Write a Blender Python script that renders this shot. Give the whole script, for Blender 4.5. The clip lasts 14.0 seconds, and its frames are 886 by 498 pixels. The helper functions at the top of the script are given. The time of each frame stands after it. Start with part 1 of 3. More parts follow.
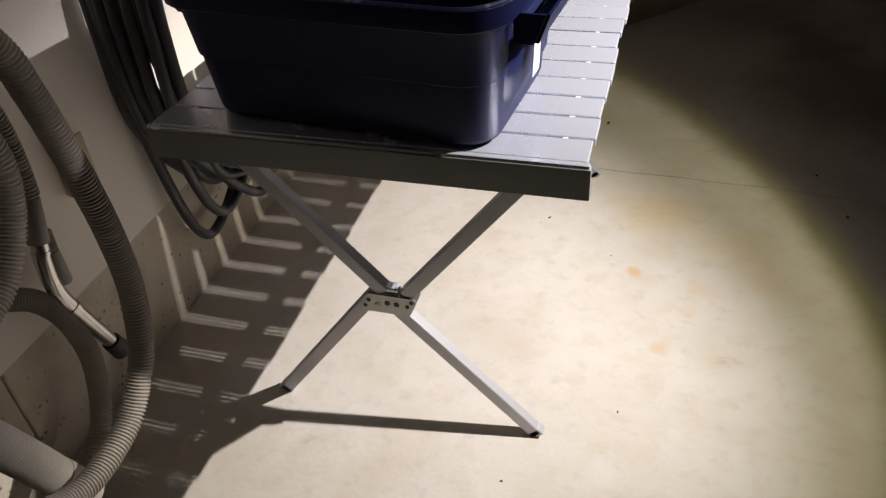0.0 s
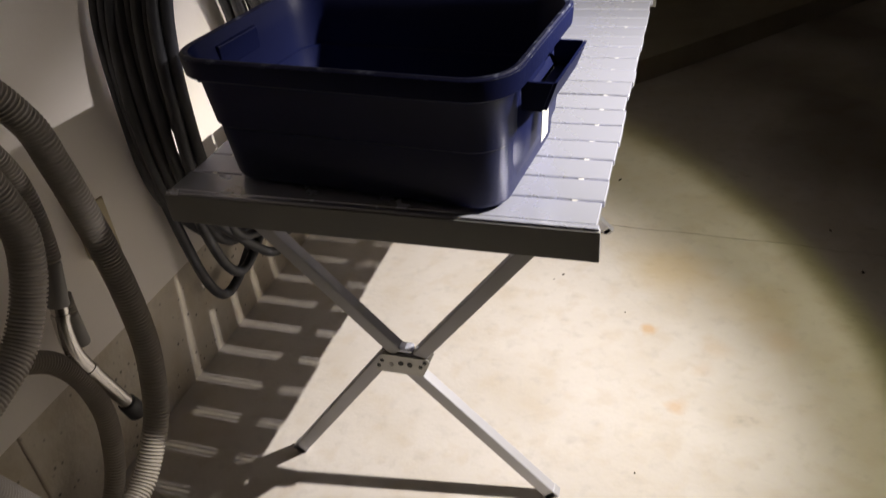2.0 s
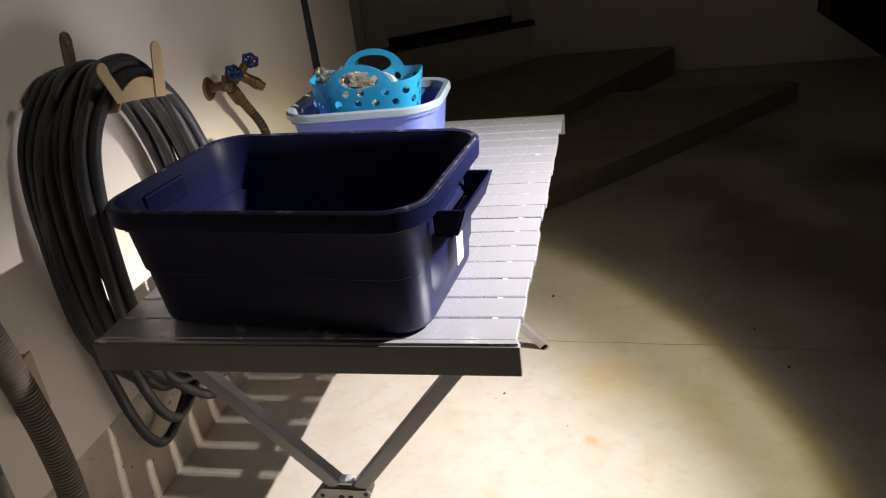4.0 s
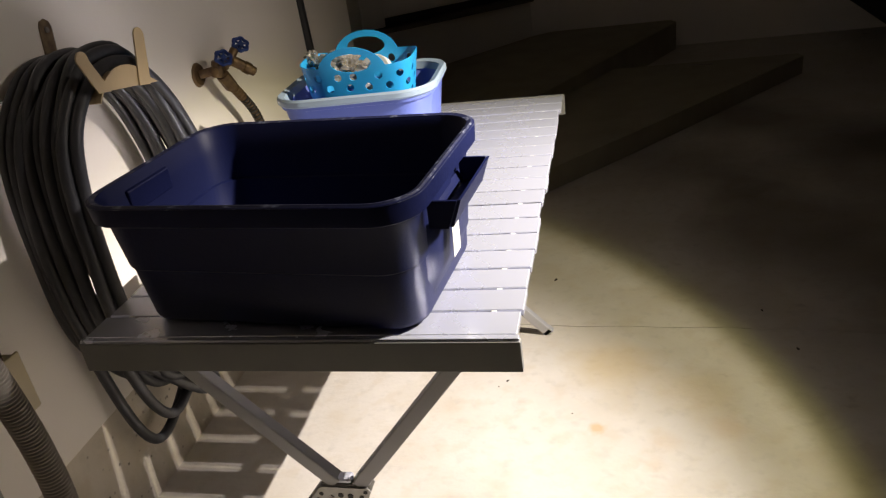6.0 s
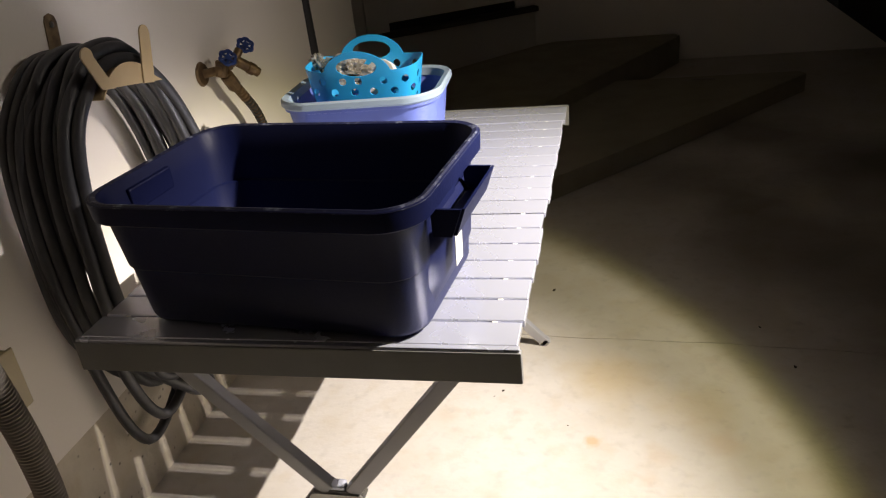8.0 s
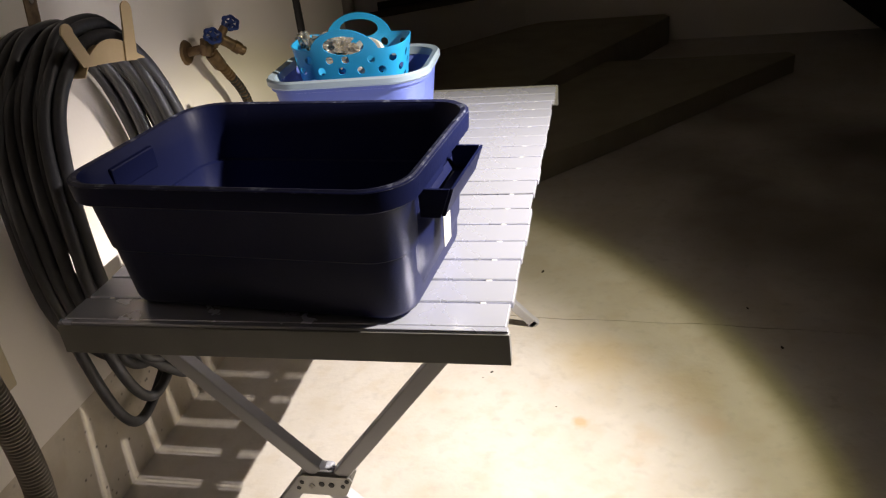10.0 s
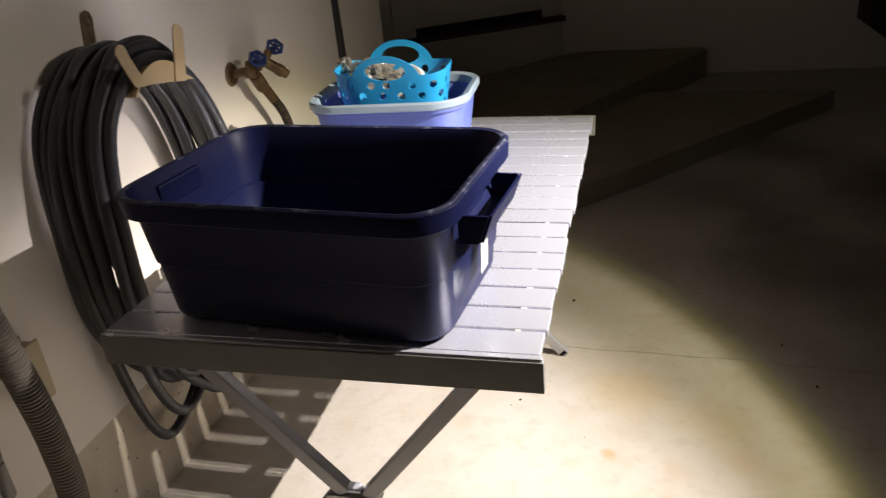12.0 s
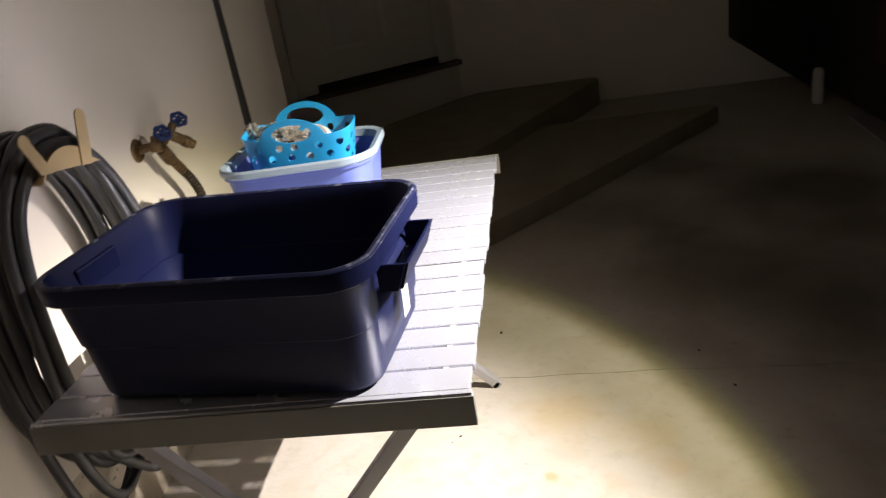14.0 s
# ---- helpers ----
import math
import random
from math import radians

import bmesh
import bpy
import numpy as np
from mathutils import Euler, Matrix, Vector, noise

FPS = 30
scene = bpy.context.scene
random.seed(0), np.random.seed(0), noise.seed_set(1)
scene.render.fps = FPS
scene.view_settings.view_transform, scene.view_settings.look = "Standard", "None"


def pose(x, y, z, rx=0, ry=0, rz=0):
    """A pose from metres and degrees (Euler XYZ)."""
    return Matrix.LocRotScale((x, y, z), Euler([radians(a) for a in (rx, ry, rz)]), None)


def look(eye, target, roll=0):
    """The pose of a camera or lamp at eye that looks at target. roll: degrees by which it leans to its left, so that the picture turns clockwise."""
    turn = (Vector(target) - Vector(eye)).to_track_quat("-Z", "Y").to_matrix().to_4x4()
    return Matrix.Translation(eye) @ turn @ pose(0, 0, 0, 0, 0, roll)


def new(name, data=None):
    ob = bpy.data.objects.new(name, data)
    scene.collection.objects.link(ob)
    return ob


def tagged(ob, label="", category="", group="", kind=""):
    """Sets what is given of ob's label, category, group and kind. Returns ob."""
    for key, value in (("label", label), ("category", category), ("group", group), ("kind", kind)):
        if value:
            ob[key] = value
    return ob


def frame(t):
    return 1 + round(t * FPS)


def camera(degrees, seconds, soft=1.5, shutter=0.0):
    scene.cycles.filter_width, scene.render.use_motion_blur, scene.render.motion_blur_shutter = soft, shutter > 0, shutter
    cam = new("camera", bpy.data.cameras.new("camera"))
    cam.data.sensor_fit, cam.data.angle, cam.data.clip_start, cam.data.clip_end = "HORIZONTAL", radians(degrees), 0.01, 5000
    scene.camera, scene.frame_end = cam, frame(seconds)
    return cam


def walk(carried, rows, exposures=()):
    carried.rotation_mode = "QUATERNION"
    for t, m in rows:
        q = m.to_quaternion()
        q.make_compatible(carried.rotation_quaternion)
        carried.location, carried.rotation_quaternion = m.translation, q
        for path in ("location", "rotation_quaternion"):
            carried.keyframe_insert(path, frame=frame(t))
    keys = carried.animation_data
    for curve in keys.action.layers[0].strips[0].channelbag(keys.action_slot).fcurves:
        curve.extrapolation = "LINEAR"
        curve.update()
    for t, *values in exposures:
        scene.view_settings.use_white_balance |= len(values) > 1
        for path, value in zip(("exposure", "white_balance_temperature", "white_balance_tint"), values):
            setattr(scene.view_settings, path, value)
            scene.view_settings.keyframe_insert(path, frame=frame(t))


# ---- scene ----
cam = camera(60.4, 14.0, soft=1.2, shutter=0.5)
PATH = [
    (0, (0.783, -0.894, 1.262), (0.278, 0.601, 0.033), -4.6),
    (0.5, (0.793, -0.899, 1.259), (0.253, 0.565, 0.009), -5.6),
    (1, (0.792, -0.894, 1.254), (0.237, 0.559, -0.003), -5.9),
    (1.5, (0.791, -0.896, 1.269), (0.23, 0.593, 0.058), -5.8),
    (2, (0.791, -0.895, 1.28), (0.231, 0.669, 0.167), -5.6),
    (2.5, (0.793, -0.902, 1.292), (0.248, 0.728, 0.268), -4.6),
    (3, (0.808, -0.919, 1.292), (0.245, 0.761, 0.363), -5.0),
    (3.5, (0.841, -0.933, 1.298), (0.344, 0.805, 0.442), -6.9),
    (3.7, (0.842, -0.931, 1.296), (0.395, 0.831, 0.463), -7.1),
    (5.8, (0.842, -0.876, 1.291), (0.365, 0.856, 0.413), -8.9),
    (6, (0.842, -0.872, 1.287), (0.386, 0.864, 0.406), -8.6),
    (6.5, (0.835, -0.868, 1.288), (0.387, 0.872, 0.41), -7.5),
    (7, (0.832, -0.866, 1.287), (0.374, 0.876, 0.416), -7.2),
    (9.3, (0.831, -0.861, 1.289), (0.403, 0.888, 0.418), -6.1),
    (9.5, (0.83, -0.859, 1.287), (0.401, 0.885, 0.406), -6.2),
    (10, (0.83, -0.855, 1.281), (0.412, 0.874, 0.367), -6.4),
    (10.5, (0.827, -0.865, 1.281), (0.402, 0.865, 0.371), -6.1),
    (11, (0.827, -0.861, 1.286), (0.382, 0.873, 0.394), -6.2),
    (11.5, (0.833, -0.859, 1.284), (0.381, 0.879, 0.403), -6.7),
    (12, (0.82, -0.867, 1.289), (0.329, 0.876, 0.439), -5.4),
    (12.5, (0.799, -0.875, 1.295), (0.232, 0.862, 0.483), -4.4),
    (13, (0.816, -0.897, 1.297), (0.286, 0.862, 0.506), -4.6),
    (13.5, (0.827, -0.894, 1.297), (0.432, 0.909, 0.527), -5.6),
    (14, (0.841, -0.913, 1.313), (0.547, 0.91, 0.545), -9.5),
]
EXPOSURE = [(0, 0.12, 6550), (1, 0.07, 6550), (2, 0.1, 6650), (3, 0.24, 6800), (3.7, 0.35, 6850), (6, 0.44, 6900), (12, 0.48, 6900), (13, 0.58, 6900), (14, 0.72, 6900)]
walk(cam, [(t, look(eye, target, roll)) for t, eye, target, roll in PATH], [(t, stops, kelvin, 10) for t, stops, kelvin in EXPOSURE])

# ---- light: a hand-height LED work light beams down over the table from the open side ----
LAMP, AIM = Vector((1.80, 0.475, 1.75)), Vector((0.32, 0.645, 0.0))
world = bpy.data.worlds.new("night")
world.use_nodes = True
world.node_tree.nodes["Background"].inputs[0].default_value = (0.5, 0.55, 0.65, 1)
world.node_tree.nodes["Background"].inputs[1].default_value = 0.002
scene.world = world


def spot(name, at, aim, watts, degrees, blend, colour, radius, wide=1.0, roll=0.0):
    data = bpy.data.lights.new(name, "SPOT")
    data.energy, data.spot_size, data.spot_blend = watts, radians(degrees), blend
    data.color, data.shadow_soft_size = colour, radius
    new(name, data).matrix_world = look(at, aim, roll) @ Matrix.Diagonal((wide, 1, 1, 1))


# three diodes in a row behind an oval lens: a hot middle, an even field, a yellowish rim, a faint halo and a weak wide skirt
HOT = Vector((0.10, 0.43, 0.0))
for step in (-1, 0, 1):
    spot("work_light", LAMP + Vector((0, 0.017 * step, 0)), HOT, 92, 49, 1.0, (1.0, 0.945, 0.98), 0.004, 1.3, 29.5)
spot("work_light_field", LAMP, AIM, 43, 47.3, 0.24, (1.0, 0.935, 0.83), 0.006, 1.5, 29.5)
spot("work_light_rim", LAMP, AIM, 19, 51.0, 0.26, (1.0, 0.95, 0.25), 0.006, 1.5, 29.5)
spot("work_light_halo", LAMP, AIM, 3.5, 59, 0.35, (1.0, 0.9, 0.68), 0.012, 1.5, 29.5)
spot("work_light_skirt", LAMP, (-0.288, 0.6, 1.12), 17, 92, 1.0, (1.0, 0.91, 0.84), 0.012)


# ---- materials ----
def shader(name, colour, rough=0.5, metal=0.0, second=None, scale=8.0, mix=0.5, bump=0.0, bump_scale=60.0, spec=0.5, detail=6.0, vary=0.0, coat=0.0):
    """A surface of two colours mixed by noise, with fine relief and uneven gloss."""
    mat = bpy.data.materials.new(name)
    mat.use_nodes = True
    tree = mat.node_tree
    n, l = tree.nodes, tree.links
    b = n["Principled BSDF"]
    b.inputs["Roughness"].default_value, b.inputs["Metallic"].default_value = rough, metal
    b.inputs["Specular IOR Level"].default_value = spec
    b.inputs["Coat Weight"].default_value = coat
    co = n.new("ShaderNodeTexCoord")
    big = n.new("ShaderNodeTexNoise")
    big.inputs["Scale"].default_value, big.inputs["Detail"].default_value = scale, detail
    l.new(co.outputs["Object"], big.inputs["Vector"])
    ramp = n.new("ShaderNodeValToRGB")
    ramp.color_ramp.elements[0].position, ramp.color_ramp.elements[1].position = 0.5 - mix / 2, 0.5 + mix / 2
    ramp.color_ramp.elements[0].color = (*colour, 1)
    ramp.color_ramp.elements[1].color = (*(second or [c * 0.85 for c in colour]), 1)
    l.new(big.outputs["Fac"], ramp.inputs["Fac"])
    last = ramp.outputs["Color"]
    if vary:
        info, hsv, m = n.new("ShaderNodeObjectInfo"), n.new("ShaderNodeHueSaturation"), n.new("ShaderNodeMapRange")
        m.inputs["To Min"].default_value, m.inputs["To Max"].default_value = 1 - vary, 1 + vary
        l.new(info.outputs["Random"], m.inputs["Value"])
        l.new(m.outputs["Result"], hsv.inputs["Value"])
        l.new(last, hsv.inputs["Color"])
        last = hsv.outputs["Color"]
    l.new(last, b.inputs["Base Color"])
    fine = n.new("ShaderNodeTexNoise")
    fine.inputs["Scale"].default_value, fine.inputs["Detail"].default_value = bump_scale, 8
    l.new(co.outputs["Object"], fine.inputs["Vector"])
    gloss = n.new("ShaderNodeMapRange")
    gloss.inputs["To Min"].default_value, gloss.inputs["To Max"].default_value = max(0.03, rough - 0.1), min(1, rough + 0.1)
    l.new(fine.outputs["Fac"], gloss.inputs["Value"])
    l.new(gloss.outputs["Result"], b.inputs["Roughness"])
    if bump:
        bp = n.new("ShaderNodeBump")
        bp.inputs["Strength"].default_value, bp.inputs["Distance"].default_value = bump, 0.004
        l.new(fine.outputs["Fac"], bp.inputs["Height"])
        l.new(bp.outputs["Normal"], b.inputs["Normal"])
    return mat


def concrete(name, colour, second, rust_and_shade=(), pits=0.0, bump=0.25):
    """Cement with broad clouds, fine grain, dark specks, and round rust stains and painted-in shade at given places (x,
    y, radius, strength).
    """
    mat = shader(name, colour, 0.72, 0, second, 2.2, 0.45, bump, 70, 0.35, 9)
    tree = mat.node_tree
    n, l = tree.nodes, tree.links
    b = n["Principled BSDF"]
    co = n["Texture Coordinate"]
    last = b.inputs["Base Color"].links[0].from_socket

    def blend(fac, colour, last, kind="MIX"):
        m = n.new("ShaderNodeMix")
        m.data_type, m.blend_type = "RGBA", kind
        l.new(fac, m.inputs["Factor"])
        l.new(last, m.inputs["A"])
        m.inputs["B"].default_value = (*colour, 1)
        return m.outputs["Result"]

    def noisy(scale, low, high, top, detail=4):
        t, m = n.new("ShaderNodeTexNoise"), n.new("ShaderNodeMapRange")
        t.inputs["Scale"].default_value, t.inputs["Detail"].default_value = scale, detail
        l.new(co.outputs["Object"], t.inputs["Vector"])
        l.new(t.outputs["Fac"], m.inputs["Value"])
        m.inputs["From Min"].default_value, m.inputs["From Max"].default_value = low, high
        m.inputs["To Max"].default_value = top
        return m.outputs["Result"]

    last = blend(noisy(11, 0.5, 0.75, 0.2), [c * 1.22 for c in colour], last)
    last = blend(noisy(4.3, 0.45, 0.68, 0.5), [c * k for c, k in zip(colour, (0.85, 0.80, 0.70))], last)
    last = blend(noisy(17, 0.52, 0.66, 0.35, 7), [c * k for c, k in zip(colour, (0.85, 0.78, 0.68))], last)
    last = blend(noisy(26, 0.55, 0.75, 0.42, 9), [c * 0.68 for c in colour], last)
    last = blend(noisy(8.5, 0.70, 0.76, 0.45, 12), [c * 0.45 for c in colour], last)
    last = blend(noisy(260, 0.64, 0.78, 0.3), [c * 0.5 for c in colour], last)
    if pits:
        v, m = n.new("ShaderNodeTexVoronoi"), n.new("ShaderNodeMapRange")
        v.inputs["Scale"].default_value = 42
        l.new(co.outputs["Object"], v.inputs["Vector"])
        l.new(v.outputs["Distance"], m.inputs["Value"])
        m.inputs["From Min"].default_value, m.inputs["From Max"].default_value = 0.06, 0.22
        m.inputs["To Min"].default_value, m.inputs["To Max"].default_value = pits, 0
        some = n.new("ShaderNodeMath")
        some.operation = "MULTIPLY"
        l.new(m.outputs["Result"], some.inputs[0])
        l.new(noisy(13, 0.44, 0.52, 1.0, 2), some.inputs[1])
        last = blend(some.outputs["Value"], [c * 0.13 for c in colour], last)
        last = blend(noisy(6, 0.48, 0.7, 0.6, 6), [c * k for c, k in zip(colour, (0.72, 0.68, 0.58))], last)
    for x, y, r, strength, *tone in rust_and_shade:
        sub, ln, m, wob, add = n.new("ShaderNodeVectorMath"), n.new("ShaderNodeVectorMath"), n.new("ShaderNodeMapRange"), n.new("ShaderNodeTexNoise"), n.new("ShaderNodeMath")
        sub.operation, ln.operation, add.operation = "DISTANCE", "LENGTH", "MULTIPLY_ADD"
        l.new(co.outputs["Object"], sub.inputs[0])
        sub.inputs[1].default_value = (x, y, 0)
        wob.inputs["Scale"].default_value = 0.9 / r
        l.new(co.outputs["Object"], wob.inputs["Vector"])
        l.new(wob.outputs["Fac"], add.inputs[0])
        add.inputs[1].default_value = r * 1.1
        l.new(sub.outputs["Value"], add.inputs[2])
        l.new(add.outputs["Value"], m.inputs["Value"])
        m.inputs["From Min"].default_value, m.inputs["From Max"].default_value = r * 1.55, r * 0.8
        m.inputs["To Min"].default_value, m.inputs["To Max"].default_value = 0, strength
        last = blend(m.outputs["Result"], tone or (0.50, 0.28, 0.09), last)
    l.new(last, b.inputs["Base Color"])
    return mat


RUST_AND_SHADE = [(0.769, 0.646, 0.028, 0.55), (0.848, 0.388, 0.03, 0.4), (0.93, 0.60, 0.05, 0.16), (1.08, 0.66, 0.06, 0.2), (0.80, 0.92, 0.17, 0.42, 0.52, 0.38, 0.17), (1.02, 0.80, 0.13, 0.3, 0.52, 0.38, 0.17), (0.9, 0.52, 0.035, 0.18),
        # dark brown patches: part stain, part shade beyond the beam painted into the floor
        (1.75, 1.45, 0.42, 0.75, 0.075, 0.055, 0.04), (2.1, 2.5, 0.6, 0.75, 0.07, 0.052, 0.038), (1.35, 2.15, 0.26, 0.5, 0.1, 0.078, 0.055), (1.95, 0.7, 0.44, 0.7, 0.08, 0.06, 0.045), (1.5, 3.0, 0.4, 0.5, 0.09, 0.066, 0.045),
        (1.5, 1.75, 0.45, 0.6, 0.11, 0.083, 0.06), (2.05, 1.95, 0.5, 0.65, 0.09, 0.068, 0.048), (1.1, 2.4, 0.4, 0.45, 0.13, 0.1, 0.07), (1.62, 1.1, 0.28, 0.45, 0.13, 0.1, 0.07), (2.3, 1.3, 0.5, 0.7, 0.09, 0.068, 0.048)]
M_FLOOR = concrete("floor_concrete", (0.58, 0.54, 0.49), (0.52, 0.482, 0.435), RUST_AND_SHADE)
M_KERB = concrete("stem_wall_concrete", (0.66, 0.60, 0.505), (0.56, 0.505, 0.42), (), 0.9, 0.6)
M_WALL = shader("wall_paint", (0.92, 0.865, 0.80), 0.8, 0, (0.89, 0.835, 0.77), 3, 0.6, 0.12, 130, 0.3)
M_DOOR = shader("door_paint", (0.82, 0.79, 0.74), 0.5, 0, (0.77, 0.74, 0.69), 4, 0.6, 0.05, 90, 0.4)
M_STEP = shader("step_carpet", (0.42, 0.38, 0.29), 0.95, 0, (0.33, 0.30, 0.225), 6, 0.5, 0.8, 160, 0.1)
M_SILL = shader("threshold_wood", (0.10, 0.085, 0.065), 0.6, 0, (0.07, 0.06, 0.05), 9, 0.5, 0.2, 70)
M_GASKET = shader("weatherstrip_rubber", (0.02, 0.019, 0.018), 0.7, 0, None, 12)
M_SLAT = shader("anodised_aluminium", (0.74, 0.76, 0.87), 0.26, 0.6, (0.70, 0.72, 0.82), 14, 0.5, 0.0, 14, 0.5, vary=0.03)
M_RAIL = shader("grey_rail_aluminium", (0.30, 0.295, 0.28), 0.5, 0.3, (0.26, 0.255, 0.245), 12, 0.5, 0.05, 200)
M_LEG = shader("leg_aluminium", (0.49, 0.485, 0.505), 0.42, 0.35, (0.445, 0.44, 0.455), 14, 0.5, 0.05, 200)
M_PLATE = shader("zinc_plate", (0.48, 0.47, 0.44), 0.4, 0.7, (0.40, 0.39, 0.37), 25, 0.5, 0.1, 150)
M_DARK = shader("black_plastic", (0.02, 0.02, 0.021), 0.5, 0, (0.028, 0.028, 0.03), 20, 0.5, 0.1, 120)
M_TOTE = shader("navy_plastic", (0.0055, 0.0085, 0.046), 0.47, 0, (0.008, 0.012, 0.058), 10, 0.6, 0.06, 180, 0.24)
M_SCUFF = shader("scuffed_navy_plastic", (0.009, 0.012, 0.045), 0.5, 0, (0.20, 0.22, 0.29), 70, 0.3, 0.3, 90, 0.5)
M_SCUFF.node_tree.nodes["Color Ramp"].color_ramp.elements[0].position = 0.55
M_SCUFF.node_tree.nodes["Color Ramp"].color_ramp.elements[1].position = 0.74
M_LABEL = shader("paper_label", (0.72, 0.72, 0.66), 0.7, 0, (0.66, 0.66, 0.60), 30)
M_TUB = shader("periwinkle_plastic", (0.125, 0.175, 0.50), 0.42, 0, (0.115, 0.155, 0.46), 9, 0.5, 0.04, 160)
M_TUBRIM = shader("pale_blue_plastic", (0.29, 0.365, 0.43), 0.35, 0, (0.26, 0.33, 0.40), 16, 0.5, 0.03, 160)
M_BASKET = shader("turquoise_plastic", (0.018, 0.36, 0.72), 0.4, 0, (0.016, 0.33, 0.67), 12, 0.5, 0.04, 160)
M_HOSE = shader("black_rubber", (0.032, 0.033, 0.038), 0.45, 0, (0.055, 0.056, 0.062), 30, 0.5, 0.2, 90, 0.45)
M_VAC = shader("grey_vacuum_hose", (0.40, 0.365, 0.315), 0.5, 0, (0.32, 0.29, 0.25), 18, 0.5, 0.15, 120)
M_CHROME = shader("chromed_steel", (0.62, 0.60, 0.57), 0.2, 1.0, (0.54, 0.52, 0.5), 30, 0.5, 0.05, 90)
M_CUFF = shader("grey_cuff_plastic", (0.30, 0.29, 0.27), 0.45, 0, (0.25, 0.24, 0.23), 20)
M_TAN = shader("tan_enamel", (0.56, 0.42, 0.235), 0.45, 0, (0.50, 0.37, 0.20), 12, 0.5, 0.08, 90)
# rust, with the hose coil's shade on the back plate mixed into the brown
M_RUSTY_SHADED = shader("rusty_shaded_enamel", (0.26, 0.19, 0.11), 0.6, 0.1, (0.10, 0.06, 0.035), 45, 0.4, 0.3, 120)
M_PIPE = shader("dark_steel_ring", (0.10, 0.095, 0.085), 0.4, 0.7, (0.05, 0.047, 0.042), 50, 0.5, 0.1, 120)
M_BRASS = shader("tarnished_brass", (0.22, 0.145, 0.075), 0.45, 0.6, (0.10, 0.062, 0.036), 40, 0.45, 0.3, 120)
M_BLUE = shader("blue_enamel", (0.02, 0.055, 0.24), 0.4, 0.1, (0.015, 0.035, 0.15), 60, 0.5, 0.2, 120)
M_GALV = shader("flange_steel", (0.34, 0.31, 0.27), 0.45, 0.7, (0.24, 0.21, 0.18), 35, 0.5, 0.1, 90)
M_IVORY = shader("ivory_plastic", (0.52, 0.44, 0.29), 0.45, 0, (0.47, 0.40, 0.26), 15)
M_FOIL = shader("crinkled_clear_wrap", (0.62, 0.58, 0.52), 0.16, 0.2, (0.30, 0.26, 0.2), 45, 0.4, 1.0, 40, 0.8)
M_FOIL.node_tree.nodes["Principled BSDF"].inputs["Transmission Weight"].default_value = 0.55
M_FOIL.node_tree.nodes["Principled BSDF"].inputs["IOR"].default_value = 1.35
M_WHITE = shader("white_plastic", (0.70, 0.68, 0.64), 0.45, 0, (0.64, 0.62, 0.58), 12)
M_BLACKPANEL = shader("black_cabinet_paint", (0.012, 0.013, 0.012), 0.55, 0, (0.018, 0.018, 0.017), 5)
M_BROWN = shader("brown_board", (0.09, 0.03, 0.015), 0.6, 0, (0.06, 0.02, 0.012), 4)
M_GRIT = shader("dark_grit", (0.07, 0.055, 0.04), 0.9, 0, (0.035, 0.028, 0.02), 80)
# grey of the unseen walls and ceiling, picked for the bounce light
M_CEIL = shader("unseen_room_grey", (0.55, 0.52, 0.475), 0.85, 0, (0.49, 0.46, 0.42), 3, 0.5, 0.1, 90)


# ---- building blocks ----
def link(name, bm, mat, parent=None, smooth=False, at=None):
    me = bpy.data.meshes.new(name)
    bmesh.ops.recalc_face_normals(bm, faces=bm.faces)
    bm.to_mesh(me)
    bm.free()
    me.materials.append(mat)
    if smooth:
        me.shade_smooth()
        me.set_sharp_from_angle(angle=radians(38))
    ob = new(name, me)
    if at is not None:
        ob.matrix_world = at
    if parent:
        ob.parent = parent
        if parent.get("world_parts"):
            ob.matrix_parent_inverse = parent.matrix_basis.inverted()
    return ob


def part(name, bm, mat, parent, label="", smooth=False):
    ob = link(name, bm, mat, parent, smooth)
    if label:
        ob["label"] = label
    return ob


def thing(name, m, label, category, group=""):
    ob = new(name)
    ob.empty_display_size = 0.05
    ob.matrix_world = m
    return tagged(ob, label, category, group)


def box(x0, x1, y0, y1, z0, z1, bevel=0.0, m=None, bm=None, segments=2):
    own = bmesh.new()
    made = bmesh.ops.create_cube(own, size=1)["verts"]
    bmesh.ops.transform(own, matrix=Matrix.LocRotScale(((x0 + x1) / 2, (y0 + y1) / 2, (z0 + z1) / 2), None, (x1 - x0, y1 - y0, z1 - z0)), verts=made)
    if bevel:
        bmesh.ops.bevel(own, geom=own.edges, offset=bevel, segments=segments, affect="EDGES", profile=0.5)
    if m:
        bmesh.ops.transform(own, matrix=m, verts=own.verts)
    return join(bm, own)


def join(bm, own):
    if bm is None:
        return own
    me = bpy.data.meshes.new("tmp")
    own.to_mesh(me)
    own.free()
    bm.from_mesh(me)
    bpy.data.meshes.remove(me)
    return bm


